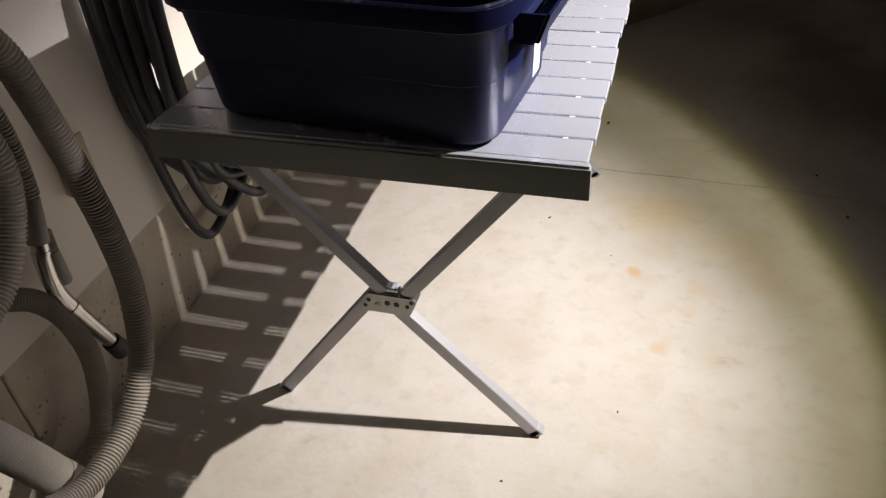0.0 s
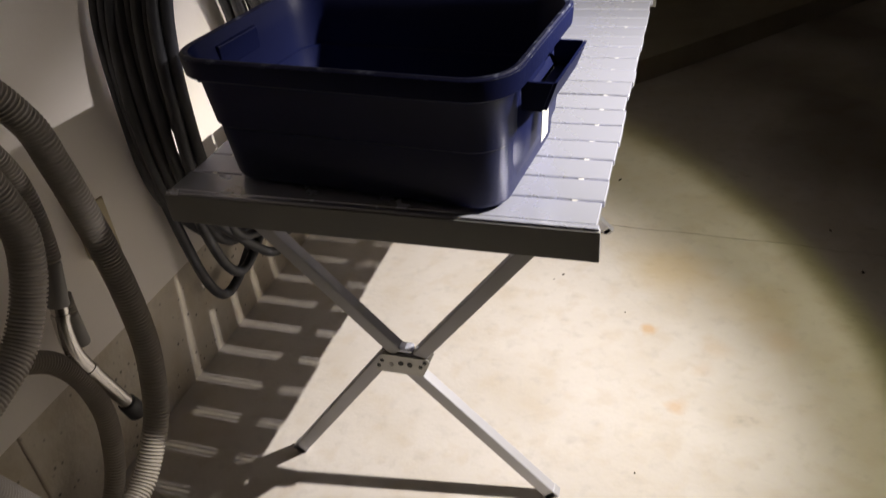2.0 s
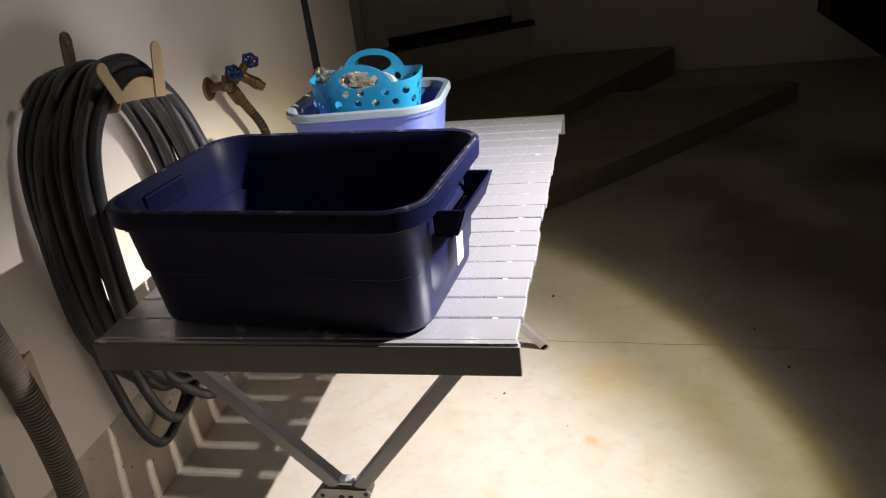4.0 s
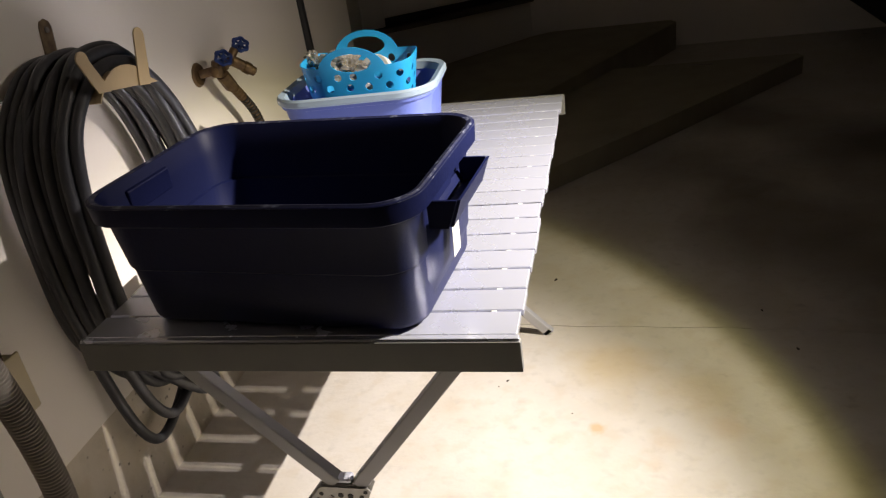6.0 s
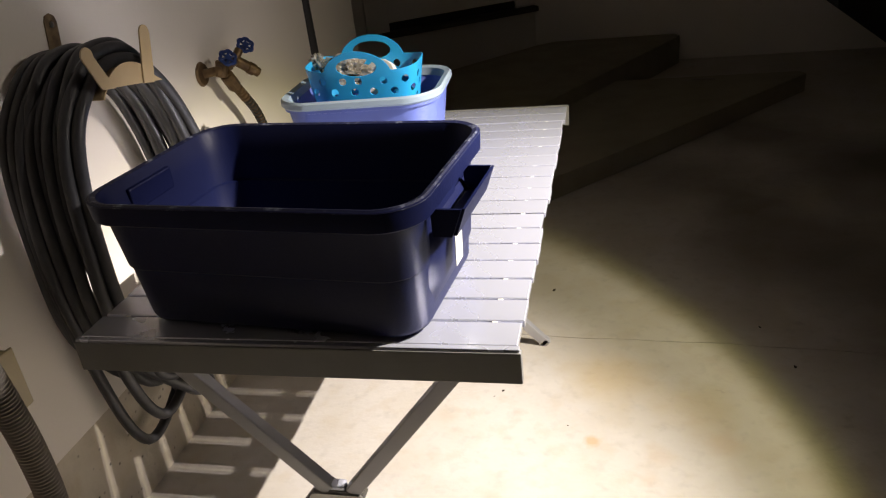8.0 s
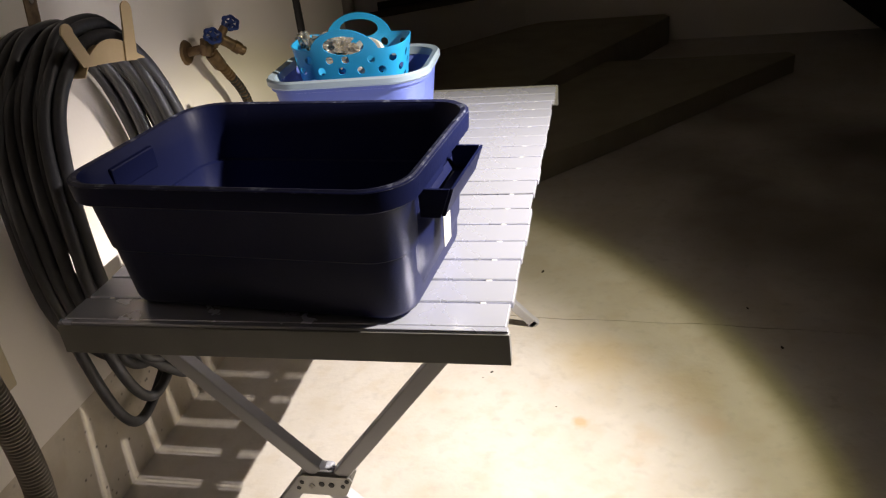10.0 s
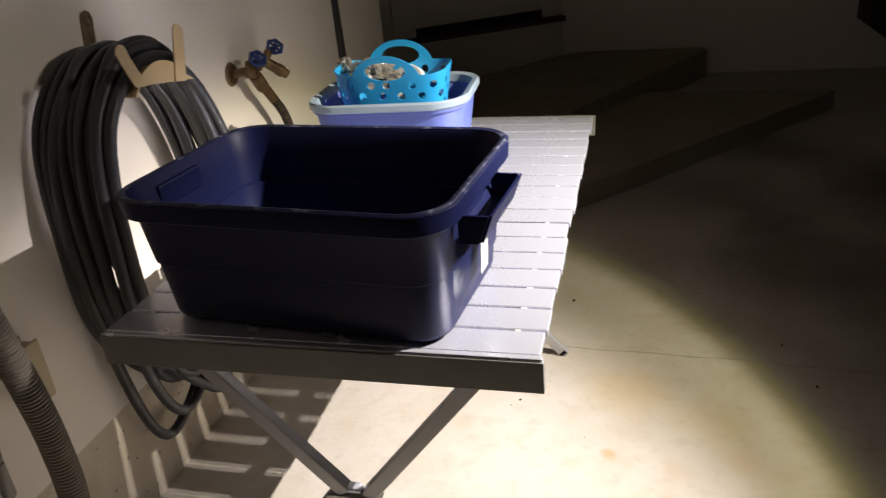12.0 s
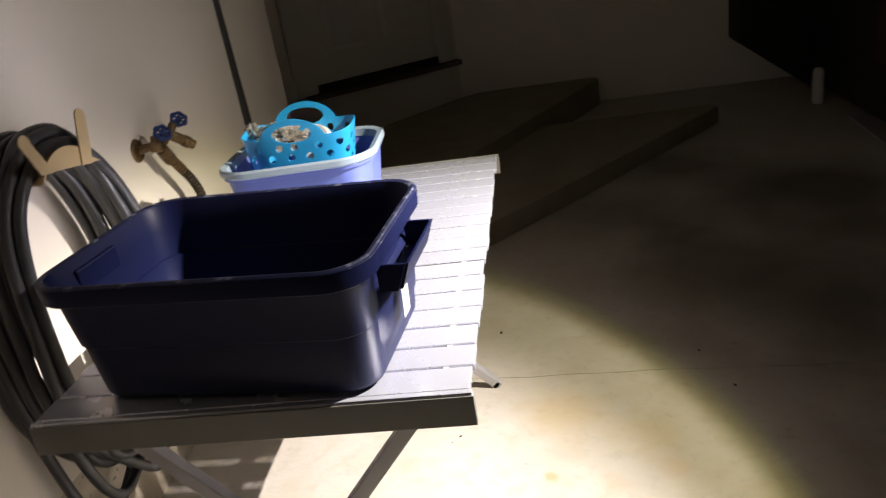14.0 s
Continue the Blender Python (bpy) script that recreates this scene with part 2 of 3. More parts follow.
def cylinder(a, b, r, r2=None, sides=20, bm=None, bevel=0.0):
    a, b = Vector(a), Vector(b)
    own = bmesh.new()
    bmesh.ops.create_cone(own, cap_ends=True, segments=sides, radius1=r, radius2=r if r2 is None else r2, depth=(b - a).length)
    if bevel:
        rim = [e for e in own.edges if len(e.link_faces) == 2 and any(len(f.verts) > 4 for f in e.link_faces)]
        bmesh.ops.bevel(own, geom=rim, offset=bevel, segments=2, affect="EDGES", profile=0.5)
    turn = (b - a).to_track_quat("Z", "Y").to_matrix().to_4x4()
    bmesh.ops.transform(own, matrix=Matrix.Translation((a + b) / 2) @ turn, verts=own.verts)
    return join(bm, own)


def smooth_path(points, count, closed=False):
    """Catmull-Rom curve through the points, in even parameter steps."""
    p = [Vector(q) for q in points]
    n = len(p)
    spans = n if closed else n - 1
    out = []
    for i in range(count if closed else count + 1):
        u = i / count * spans
        k = min(int(u), spans - 1)
        f = u - k
        g = (lambda j: p[j % n]) if closed else (lambda j: p[min(max(j, 0), n - 1)])
        a, b, c, d = g(k - 1), g(k), g(k + 1), g(k + 2)
        out.append(0.5 * (2 * b + (c - a) * f + (2 * a - 5 * b + 4 * c - d) * f * f + (3 * b - a - 3 * c + d) * f ** 3))
    return out


def resample(path, step):
    """The same line in steps of even length."""
    out, left = [path[0].copy()], step
    for a, b in zip(path, path[1:]):
        length, at = (b - a).length, 0.0
        while length - at >= left:
            at += left
            out.append(a.lerp(b, at / length))
            left = step
        left -= length - at
    return out


def sweep(path, radius, sides=12, closed=False, bm=None, profile=None):
    """A tube along a line; radius is a number or a function of the ring's index."""
    bm = bm or bmesh.new()
    n = len(path)
    rings, up = [], None
    for i, p in enumerate(path):
        a = path[(i - 1) % n] if closed or i else p
        b = path[(i + 1) % n] if closed or i < n - 1 else p
        t = (b - a).normalized()
        if up is None:
            up = t.orthogonal().normalized()
        up = (up - t * up.dot(t)).normalized()
        side = t.cross(up)
        r = radius(i) if callable(radius) else radius
        rings.append([bm.verts.new(p + (up * math.cos(s) + side * math.sin(s)) * r) for s in (2 * math.pi * k / sides for k in range(sides))])
    for i in range(n if closed else n - 1):
        a, b = rings[i], rings[(i + 1) % n]
        shift = 0
        if closed and i == n - 1:
            shift = min(range(sides), key=lambda s: (a[0].co - b[s].co).length)
        for k in range(sides):
            bm.faces.new((a[k], a[(k + 1) % sides], b[(k + 1 + shift) % sides], b[(k + shift) % sides]))
    if not closed:
        bm.faces.new(rings[0][::-1])
        bm.faces.new(rings[-1])
    return bm


def rounded(w, d, r, z, corner=6, cx=0.0, cy=0.0):
    """A ring of points: a rectangle w by d with round corners."""
    out = []
    for k, (sx, sy) in enumerate(((1, 1), (-1, 1), (-1, -1), (1, -1))):
        for j in range(corner + 1):
            a = math.pi / 2 * (k + j / corner)
            out.append(Vector((cx + sx * (w / 2 - r) + r * math.cos(a), cy + sy * (d / 2 - r) + r * math.sin(a), z)))
    return out


def loft(rings, bm=None, close=True, cap0=False, cap1=False):
    bm = bm or bmesh.new()
    made = [[bm.verts.new(p) for p in ring] for ring in rings]
    n = len(made[0])
    for a, b in zip(made, made[1:]):
        for k in range(n if close else n - 1):
            bm.faces.new((a[k], a[(k + 1) % n], b[(k + 1) % n], b[k]))
    if cap0:
        bm.faces.new(made[0][::-1])
    if cap1:
        bm.faces.new(made[-1])
    return bm


def extrude(outline, thick, m=None, bevel=0.0):
    """A flat plate from an outline in x and y, thick along z."""
    bm = bmesh.new()
    a = [bm.verts.new((x, y, 0)) for x, y in outline]
    b = [bm.verts.new((x, y, thick)) for x, y in outline]
    n = len(a)
    bm.faces.new(a[::-1])
    bm.faces.new(b)
    for k in range(n):
        bm.faces.new((a[k], a[(k + 1) % n], b[(k + 1) % n], b[k]))
    if bevel:
        bmesh.ops.bevel(bm, geom=[e for e in bm.edges if not e.is_manifold or e.calc_face_angle(0) > 0.6], offset=bevel, segments=2, affect="EDGES", profile=0.5)
    if m:
        bmesh.ops.transform(bm, matrix=m, verts=bm.verts)
    return bm


# ---- the setting ----
WALL_X, KERB_X, KERB_Z, NORTH = -0.288, -0.300, 0.300, 4.65
SOUTH, EAST, TOP = -4.2, 5.2, 2.35


def structure(name, bm, mat, label, smooth=False):
    return tagged(link(name, bm, mat, None, smooth), label, name.split("_")[0], kind="structure")


def slab(name, x0, x1, y0, y1, label):
    """A floor slab whose joint edge wanders a little."""
    bm = bmesh.new()
    xs = [x0 + (x1 - x0) * i / 90 for i in range(91)]
    jog = lambda x: 0.004 * math.sin(7 * x) + 0.003 * math.sin(23 * x + 1) - 0.062 * (x - 0.6)
    lo = [bm.verts.new((x, y0 + (jog(x) if y0 > 0 else 0), 0)) for x in xs]
    hi = [bm.verts.new((x, y1 + (jog(x) if y1 < 2 else 0), 0)) for x in xs]
    for i in range(90):
        bm.faces.new((lo[i], lo[i + 1], hi[i + 1], hi[i]))
    made = bmesh.ops.extrude_face_region(bm, geom=bm.faces[:])
    bmesh.ops.translate(bm, verts=[v for v in made["geom"] if isinstance(v, bmesh.types.BMVert)], vec=(0, 0, -0.1))
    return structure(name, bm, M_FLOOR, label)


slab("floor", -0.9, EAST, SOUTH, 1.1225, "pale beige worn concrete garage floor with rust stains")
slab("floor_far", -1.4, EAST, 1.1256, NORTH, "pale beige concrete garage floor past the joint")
structure("ground", box(-1.4, EAST + 0.3, SOUTH - 0.3, NORTH + 0.3, -0.2, -0.104), M_GRIT, "dark earth under the concrete slab")
structure("wall_west", box(-0.42, WALL_X, SOUTH, 2.42, KERB_Z, TOP, 0.002), M_WALL, "off-white painted drywall over a concrete stem wall")
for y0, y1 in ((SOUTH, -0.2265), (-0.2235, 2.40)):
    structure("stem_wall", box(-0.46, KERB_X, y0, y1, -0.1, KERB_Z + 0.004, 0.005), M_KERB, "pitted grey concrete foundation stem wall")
structure("wall_north", box(-1.2, EAST, NORTH, NORTH + 0.12, 0.0, TOP), M_WALL, "off-white painted drywall at the back of the garage")
# east wall, south wall and ceiling are unseen, placed to set the bounce
structure("wall_east", box(EAST, EAST + 0.12, SOUTH, NORTH, 0.0, TOP), M_CEIL, "grey garage wall out of view, added to close the room")
structure("wall_south", box(-0.46, EAST, SOUTH - 0.12, SOUTH, 0.0, TOP), M_CEIL, "grey garage wall out of view, added to close the room")
structure("ceiling", box(-1.4, EAST + 0.12, SOUTH - 0.12, NORTH + 0.12, TOP, TOP + 0.1), M_CEIL, "grey garage ceiling out of view, added to close the room")

# the corner door stands on a slanting wall with a landing and a step before it
DOOR = pose(-0.61, 3.93, 0, 0, 0, 35.5)
SILL = 0.44
structure("wall_recess", box(-1.4, -0.42, 2.34, 2.42, 0, TOP), M_WALL, "off-white painted wall of the door recess")
structure("wall_recess_side", box(-1.52, -1.4, 2.34, NORTH, 0, TOP), M_WALL, "off-white painted wall of the door recess")
structure("wall_slanting", box(-0.9, -0.1, 0.07, 0.19, 0, TOP, 0, DOOR), M_WALL, "off-white painted slanting wall beside the door")
structure("wall_slanting_right", box(1.10, 1.32, 0.07, 0.19, 0, TOP, 0, DOOR), M_WALL, "off-white painted slanting wall beside the door")
structure("wall_under_door", box(-0.1, 1.10, 0.07, 0.19, 0, SILL - 0.03, 0, DOOR), M_WALL, "off-white painted wall below the door threshold")
structure("wall_over_door", box(-0.1, 1.10, 0.07, 0.19, SILL + 2.06, TOP, 0, DOOR), M_WALL, "off-white painted wall above the door")


def entry_door():
    """Panelled door with its casing, threshold and black sweep."""
    d = tagged(thing("door_1", DOOR @ pose(0, 0, SILL), "grey-white panelled door above dark carpeted steps", "door"), kind="structure")
    leaf = part("door_leaf", box(0.06, 0.98, 0.085, 0.125, 0.03, 2.03, 0.003), M_DOOR, d)
    for x0 in (0.17, 0.57):
        for z0, z1 in ((0.22, 0.88), (1.02, 1.62), (1.72, 1.93)):
            frame_bm = bmesh.new()
            w, h = 0.30, z1 - z0
            ring = lambda s, y: [Vector((x0 + s, y, z0 + s)), Vector((x0 + w - s, y, z0 + s)), Vector((x0 + w - s, y, z1 - s)), Vector((x0 + s, y, z1 - s))]
            loft([ring(0, 0.0855), ring(0.008, 0.079), ring(0.02, 0.0825), ring(0.045, 0.0825), ring(0.06, 0.077)], frame_bm, cap1=True)
            part("panel", frame_bm, M_DOOR, leaf)
    part("door_sweep", box(0.055, 0.985, 0.062, 0.084, 0.004, 0.05, 0.004), M_GASKET, d, "black rubber door sweep")
    part("threshold", box(-0.02, 1.137, 0.0, 0.13, -0.035, 0.0, 0.006), M_SILL, d, "dark worn wooden threshold")
    for x0, x1 in ((-0.10, 0.055), (0.985, 1.10)):
        part("casing", box(x0, x1, 0.045, 0.068, 0.0, 2.12, 0.006), M_DOOR, d)
        part("stop", box(max(x0, 0.03) if x0 < 0 else x0, x1 if x0 < 0 else x0 + 0.025, 0.069, 0.15, 0.0, 2.05, 0.003), M_DOOR, d)
    part("head_casing", box(-0.10, 1.10, 0.045, 0.068, 2.123, 2.23, 0.006), M_DOOR, d)


entry_door()


def steps():
    low = [(1.85, 3.76), (1.87, 3.70), (0.914, 2.58), (0.35, 1.95), (-0.27, 1.95), (-0.27, 3.2), (0.7, 3.76)]
    high = [(1.22, 4.63), (1.25, 4.55), (0.22, 2.60), (-0.27, 2.60), (-0.5, 3.6), (0.3, 4.55), (0.42, 4.63)]
    for name, outline, z, label in (("step", low, 0.10, "low dark brown carpeted step on the garage floor"), ("landing", high, 0.18, "dark brown carpeted landing below the door")):
        bm = extrude(outline, z, Matrix.Translation((0, 0, 0.001)), 0.014)
        structure(name, bm, M_STEP, label)


steps()

# ---- the folding table ----
W, L, H, PITCH, LIP = 0.70, 1.20, 0.70, 1.20 / 18.44, 0.0143


def tube_leg(a, b, w, d, name, parent):
    """Square tube between two points in one upright plane, with rounded arrises."""
    a, b = Vector(a), Vector(b)
    t = (b - a).normalized()
    across = Vector((0, 1, 0)).cross(t).normalized()
    m = Matrix((across, Vector((0, 1, 0)), t)).transposed().to_4x4()
    m.translation = a
    return part(name, box(-w / 2, w / 2, -d / 2, d / 2, 0, (b - a).length, 0.0025, m), M_LEG, parent)


def folding_table():
    t = thing("folding_table", pose(0, 0, 0), "silver aluminium roll-top folding table with crossed legs", "table")
    top = part("end_rail", box(-0.004, W + 0.002, 0, 0.0125, H - 0.055, H - 0.004, 0.0015), M_RAIL, t, "grey aluminium end rail")
    part("lip", box(-0.002, W, 0.0028, 0.0135, H - 0.0065, H + 0.0006, 0.0016), M_SLAT, top)
    part("end_rail", box(-0.004, W + 0.004, L - 0.0125, L, H - 0.055, H, 0.0015), M_RAIL, t, "grey aluminium end rail")
    rng = random.Random(4)
    one = box(0, W - 0.003, 0.0022, PITCH - 0.0022, -0.012, 0, 0.0014, segments=1)
    me = bpy.data.meshes.new("slat")
    one.to_mesh(me)
    one.free()
    me.materials.append(M_SLAT)
    # small white pieces stand in for glints in the gaps between slats
    slat_glint = bpy.data.meshes.new("slat_glint")
    c = box(-0.004, 0.004, -0.0018, 0.0018, -0.007, -0.0016, 0.0005, segments=1)
    c.to_mesh(slat_glint)
    c.free()
    slat_glint.materials.append(M_WHITE)
    for k in range(18):
        s = new("slat", me)
        s.parent = t
        s.location = (rng.uniform(-0.0025, 0.0025) + (0.0025 if k % 3 else 0), LIP + k * PITCH, H - 0.0006 + rng.uniform(-0.0005, 0.0005))
        for x in (0.045, 0.655):
            q = new("slat_glint", slat_glint)
            q.parent, q.location = t, (x, LIP + k * PITCH, H)
    for x in (0.048, 0.628):
        part("side_rail", box(x, x + 0.022, 0.014, L - 0.014, H - 0.025, H - 0.0145, 0.002), M_RAIL, t)
    for y, out in ((0.092, -1), (1.075, 1)):
        hinge = Vector((0.339, y, 0.316))
        for name, a, b in (("leg", (0.622, y, 0.004), (0.338, y, 0.313)), ("leg", (0.060, y, 0.004), (0.312, y, 0.331)), ("leg", (0.330, y, 0.338), (0.039, y, H - 0.03)), ("leg", (0.372, y, 0.334), (0.642, y, H - 0.03))):
            a, b = Vector(a), Vector(b)
            leg = tube_leg(a, b, 0.027, 0.023, name, t)
            if a.z < 0.1:
                way = (b - a).normalized()
                tube_leg(a - way * 0.003, a + way * 0.016, 0.030, 0.023, "foot_cap", leg)
        for side in (-1, 1):
            outline = [(-0.054, -0.018), (-0.050, -0.023), (0.036, -0.023), (0.042, -0.019), (0.056, 0.012), (0.052, 0.020), (-0.036, 0.021), (-0.042, 0.017)]
            m = Matrix.Translation(hinge + Vector((0, side * 0.0135, -0.002))) @ pose(0, 0, 0, 90, 0, 0)
            plate = part("hinge_plate", extrude(outline, 0.0025, m @ Matrix.Translation((0, 0, -0.00125)), 0.0005), M_PLATE, t, "zinc hinge plate with holes")
            # black discs stand in for the dark insides of the plate's holes
            for px, pz in ((-0.039, 0.005), (-0.047, -0.009), (-0.002, 0.003), (0.016, 0.002), (0.037, 0.0), (0.046, 0.012)):
                at = hinge + Vector((px, side * 0.0135, pz - 0.002))
                part("hole_disc", cylinder(at - Vector((0, 0.0022, 0)), at + Vector((0, 0.0022, 0)), 0.0042 if abs(px) > 0.03 else 0.0055, sides=12), M_DARK, plate)
            # four-sided white piece paints the glint on the plate
            at = hinge + Vector((-0.021, side * 0.0135, -0.005))
            part("plate_glint", cylinder(at - Vector((0, 0.0024, 0)), at + Vector((0, 0.0024, 0)), 0.0062, sides=4), M_WHITE, plate, "white diamond painted in as a glint")
        part("bracket", box(hinge.x - 0.020, hinge.x + 0.022, y - 0.0105, y + 0.0105, hinge.z + 0.0225, hinge.z + 0.036, 0.005), M_SLAT, t, "bright folded steel bracket")
        part("hinge_block", box(hinge.x - 0.040, hinge.x + 0.042, y - 0.0115, y + 0.0115, hinge.z - 0.020, hinge.z + 0.022, 0.003), M_PLATE, t)
    return t


folding_table()


# ---- storage tote ----
def storage_tote():
    """Open tub with tapering ribbed sides, rolled rim, two side handles and a sticker."""
    t = thing("storage_tote", pose(0.338, 0.185, H + 0.0012, 0, 0, -5.5), "empty dark navy blue plastic storage tote without lid", "storage tote")
    w0, d0, w1, d1, h = 0.475, 0.300, 0.505, 0.356, 0.222
    at = lambda f: (w0 + (w1 - w0) * f, d0 + (d1 - d0) * f)
    rings = []
    for f, grow, r in ((0.0, -0.05, 0.03), (0.004, -0.022, 0.04), (0.03, -0.004, 0.048), (0.06, 0, 0.05), (0.46, 0.0, 0.055), (0.475, 0.006, 0.056), (0.83, 0.006, 0.058), (0.845, 0.008, 0.058)):
        w, d = at(f)
        rings.append(rounded(w + grow, d + grow, r, h * f, 8))
    w, d = at(1)
    out = [(0.848, 0.024, 0.066), (0.86, 0.030, 0.068), (0.965, 0.034, 0.070), (0.99, 0.032, 0.068), (1.0, 0.022, 0.064), (0.992, 0.010, 0.06), (0.97, 0.004, 0.058)]
    for f, grow, r in out:
        rings.append(rounded(w + grow, d + grow, r, h * f, 8))
    for f, grow, r in ((0.8, -0.004, 0.054), (0.56, -0.003, 0.052), (0.55, -0.012, 0.05), (0.10, -0.012, 0.046), (0.03, -0.03, 0.04), (0.018, -0.07, 0.03)):
        a, b = at(f)
        rings.append(rounded(a + grow, b + grow, r, h * f, 8))
    body = part("body", loft(rings, cap0=True, cap1=True), M_TOTE, t, smooth=True)
    rim = [rounded(w + g, d + g, r, h * f, 8) for f, g, r in ((0.985, 0.0335, 0.0685), (1.003, 0.0225, 0.064), (0.994, 0.0095, 0.06))]
    part("rim_wear", loft(rim), M_SCUFF, body, "scuffed pale upper edge", True)
    for side in (-1, 1):
        x = side * (w1 / 2 + 0.012)
        hd = bmesh.new()
        prof = [(0.0, 0.150), (0.028, 0.150), (0.043, 0.190), (0.039, 0.190), (0.025, 0.154), (0.0, 0.154)]
        loft([[Vector((x + side * a, y, z)) for a, z in prof] for y in (-0.105, 0.062)], hd, cap0=True, cap1=True)
        part("handle", hd, M_TOTE, t)
        for y in (-0.109, 0.058):
            web = [(0.0, 0.149), (0.028, 0.149), (0.044, 0.1905), (0.0, 0.1905)]
            loft([[Vector((x - side * 0.006 + side * a, y + s, z)) for a, z in web] for s in (0, 0.004)], hd2 := bmesh.new(), cap0=True, cap1=True)
            part("handle_web", hd2, M_TOTE, t)
        bulge = []
        for f, g in ((0.10, -0.014), (0.14, 0.0), (0.30, 0.010), (0.70, 0.014), (0.76, 0.004)):
            z = h * f
            xx = at(f)[0] / 2 + 0.001
            half = 0.085 if f > 0.2 else 0.06
            bulge.append([Vector((side * (xx - 0.001), -half - 0.02, z)), Vector((side * (xx + g), -half, z)), Vector((side * (xx + g), half, z)), Vector((side * (xx - 0.001), half + 0.02, z))])
        part("side_bulge", loft(bulge, close=False), M_TOTE, body, smooth=True)
        ledge = box(side * 0.2505 - 0.006, side * 0.2505 + 0.006, -0.088, 0.020, 0.165, 0.203, 0.003)
        part("inner_ledge", ledge, M_TOTE, body)
    sx = at(0.6)[0] / 2 + 0.0175
    part("sticker", box(sx, sx + 0.0008, -0.052, -0.018, 0.088, 0.148, 0, pose(0, 0, 0, 0, 3, 0)), M_LABEL, t, "torn white paper sticker")


storage_tote()


# ---- dish tub with a small basket in it ----
def dish_tub():
    t = thing("dish_tub", pose(0.246, 0.885, H + 0.0012, 0, 0, 3), "periwinkle blue plastic dish tub with a pale rolled rim", "tub")
    h = 0.158
    ring = lambda w, d, r, z: rounded(w + 0.036, d, r, z, 16)
    rings = [ring(0.24, 0.20, 0.03, 0), ring(0.272, 0.232, 0.05, 0.004), ring(0.290, 0.248, 0.06, 0.02), ring(0.325, 0.283, 0.075, h - 0.022), ring(0.338, 0.296, 0.08, h - 0.020), ring(0.340, 0.298, 0.08, h - 0.012),
             ring(0.318, 0.276, 0.07, h - 0.010), ring(0.286, 0.244, 0.056, 0.022), ring(0.27, 0.23, 0.05, 0.006)]
    part("body", loft(rings, cap0=True, cap1=True), M_TUB, t, smooth=True)
    rim = [ring(0.341, 0.299, 0.08, h - 0.013), ring(0.352, 0.310, 0.085, h - 0.008), ring(0.352, 0.310, 0.085, h + 0.003), ring(0.344, 0.302, 0.082, h + 0.008), ring(0.318, 0.276, 0.07, h + 0.004), ring(0.312, 0.270, 0.068, h - 0.014), ring(0.318, 0.276, 0.07, h - 0.009)]
    part("rim", loft(rim), M_TUBRIM, t, "pale blue rim", True)


dish_tub()


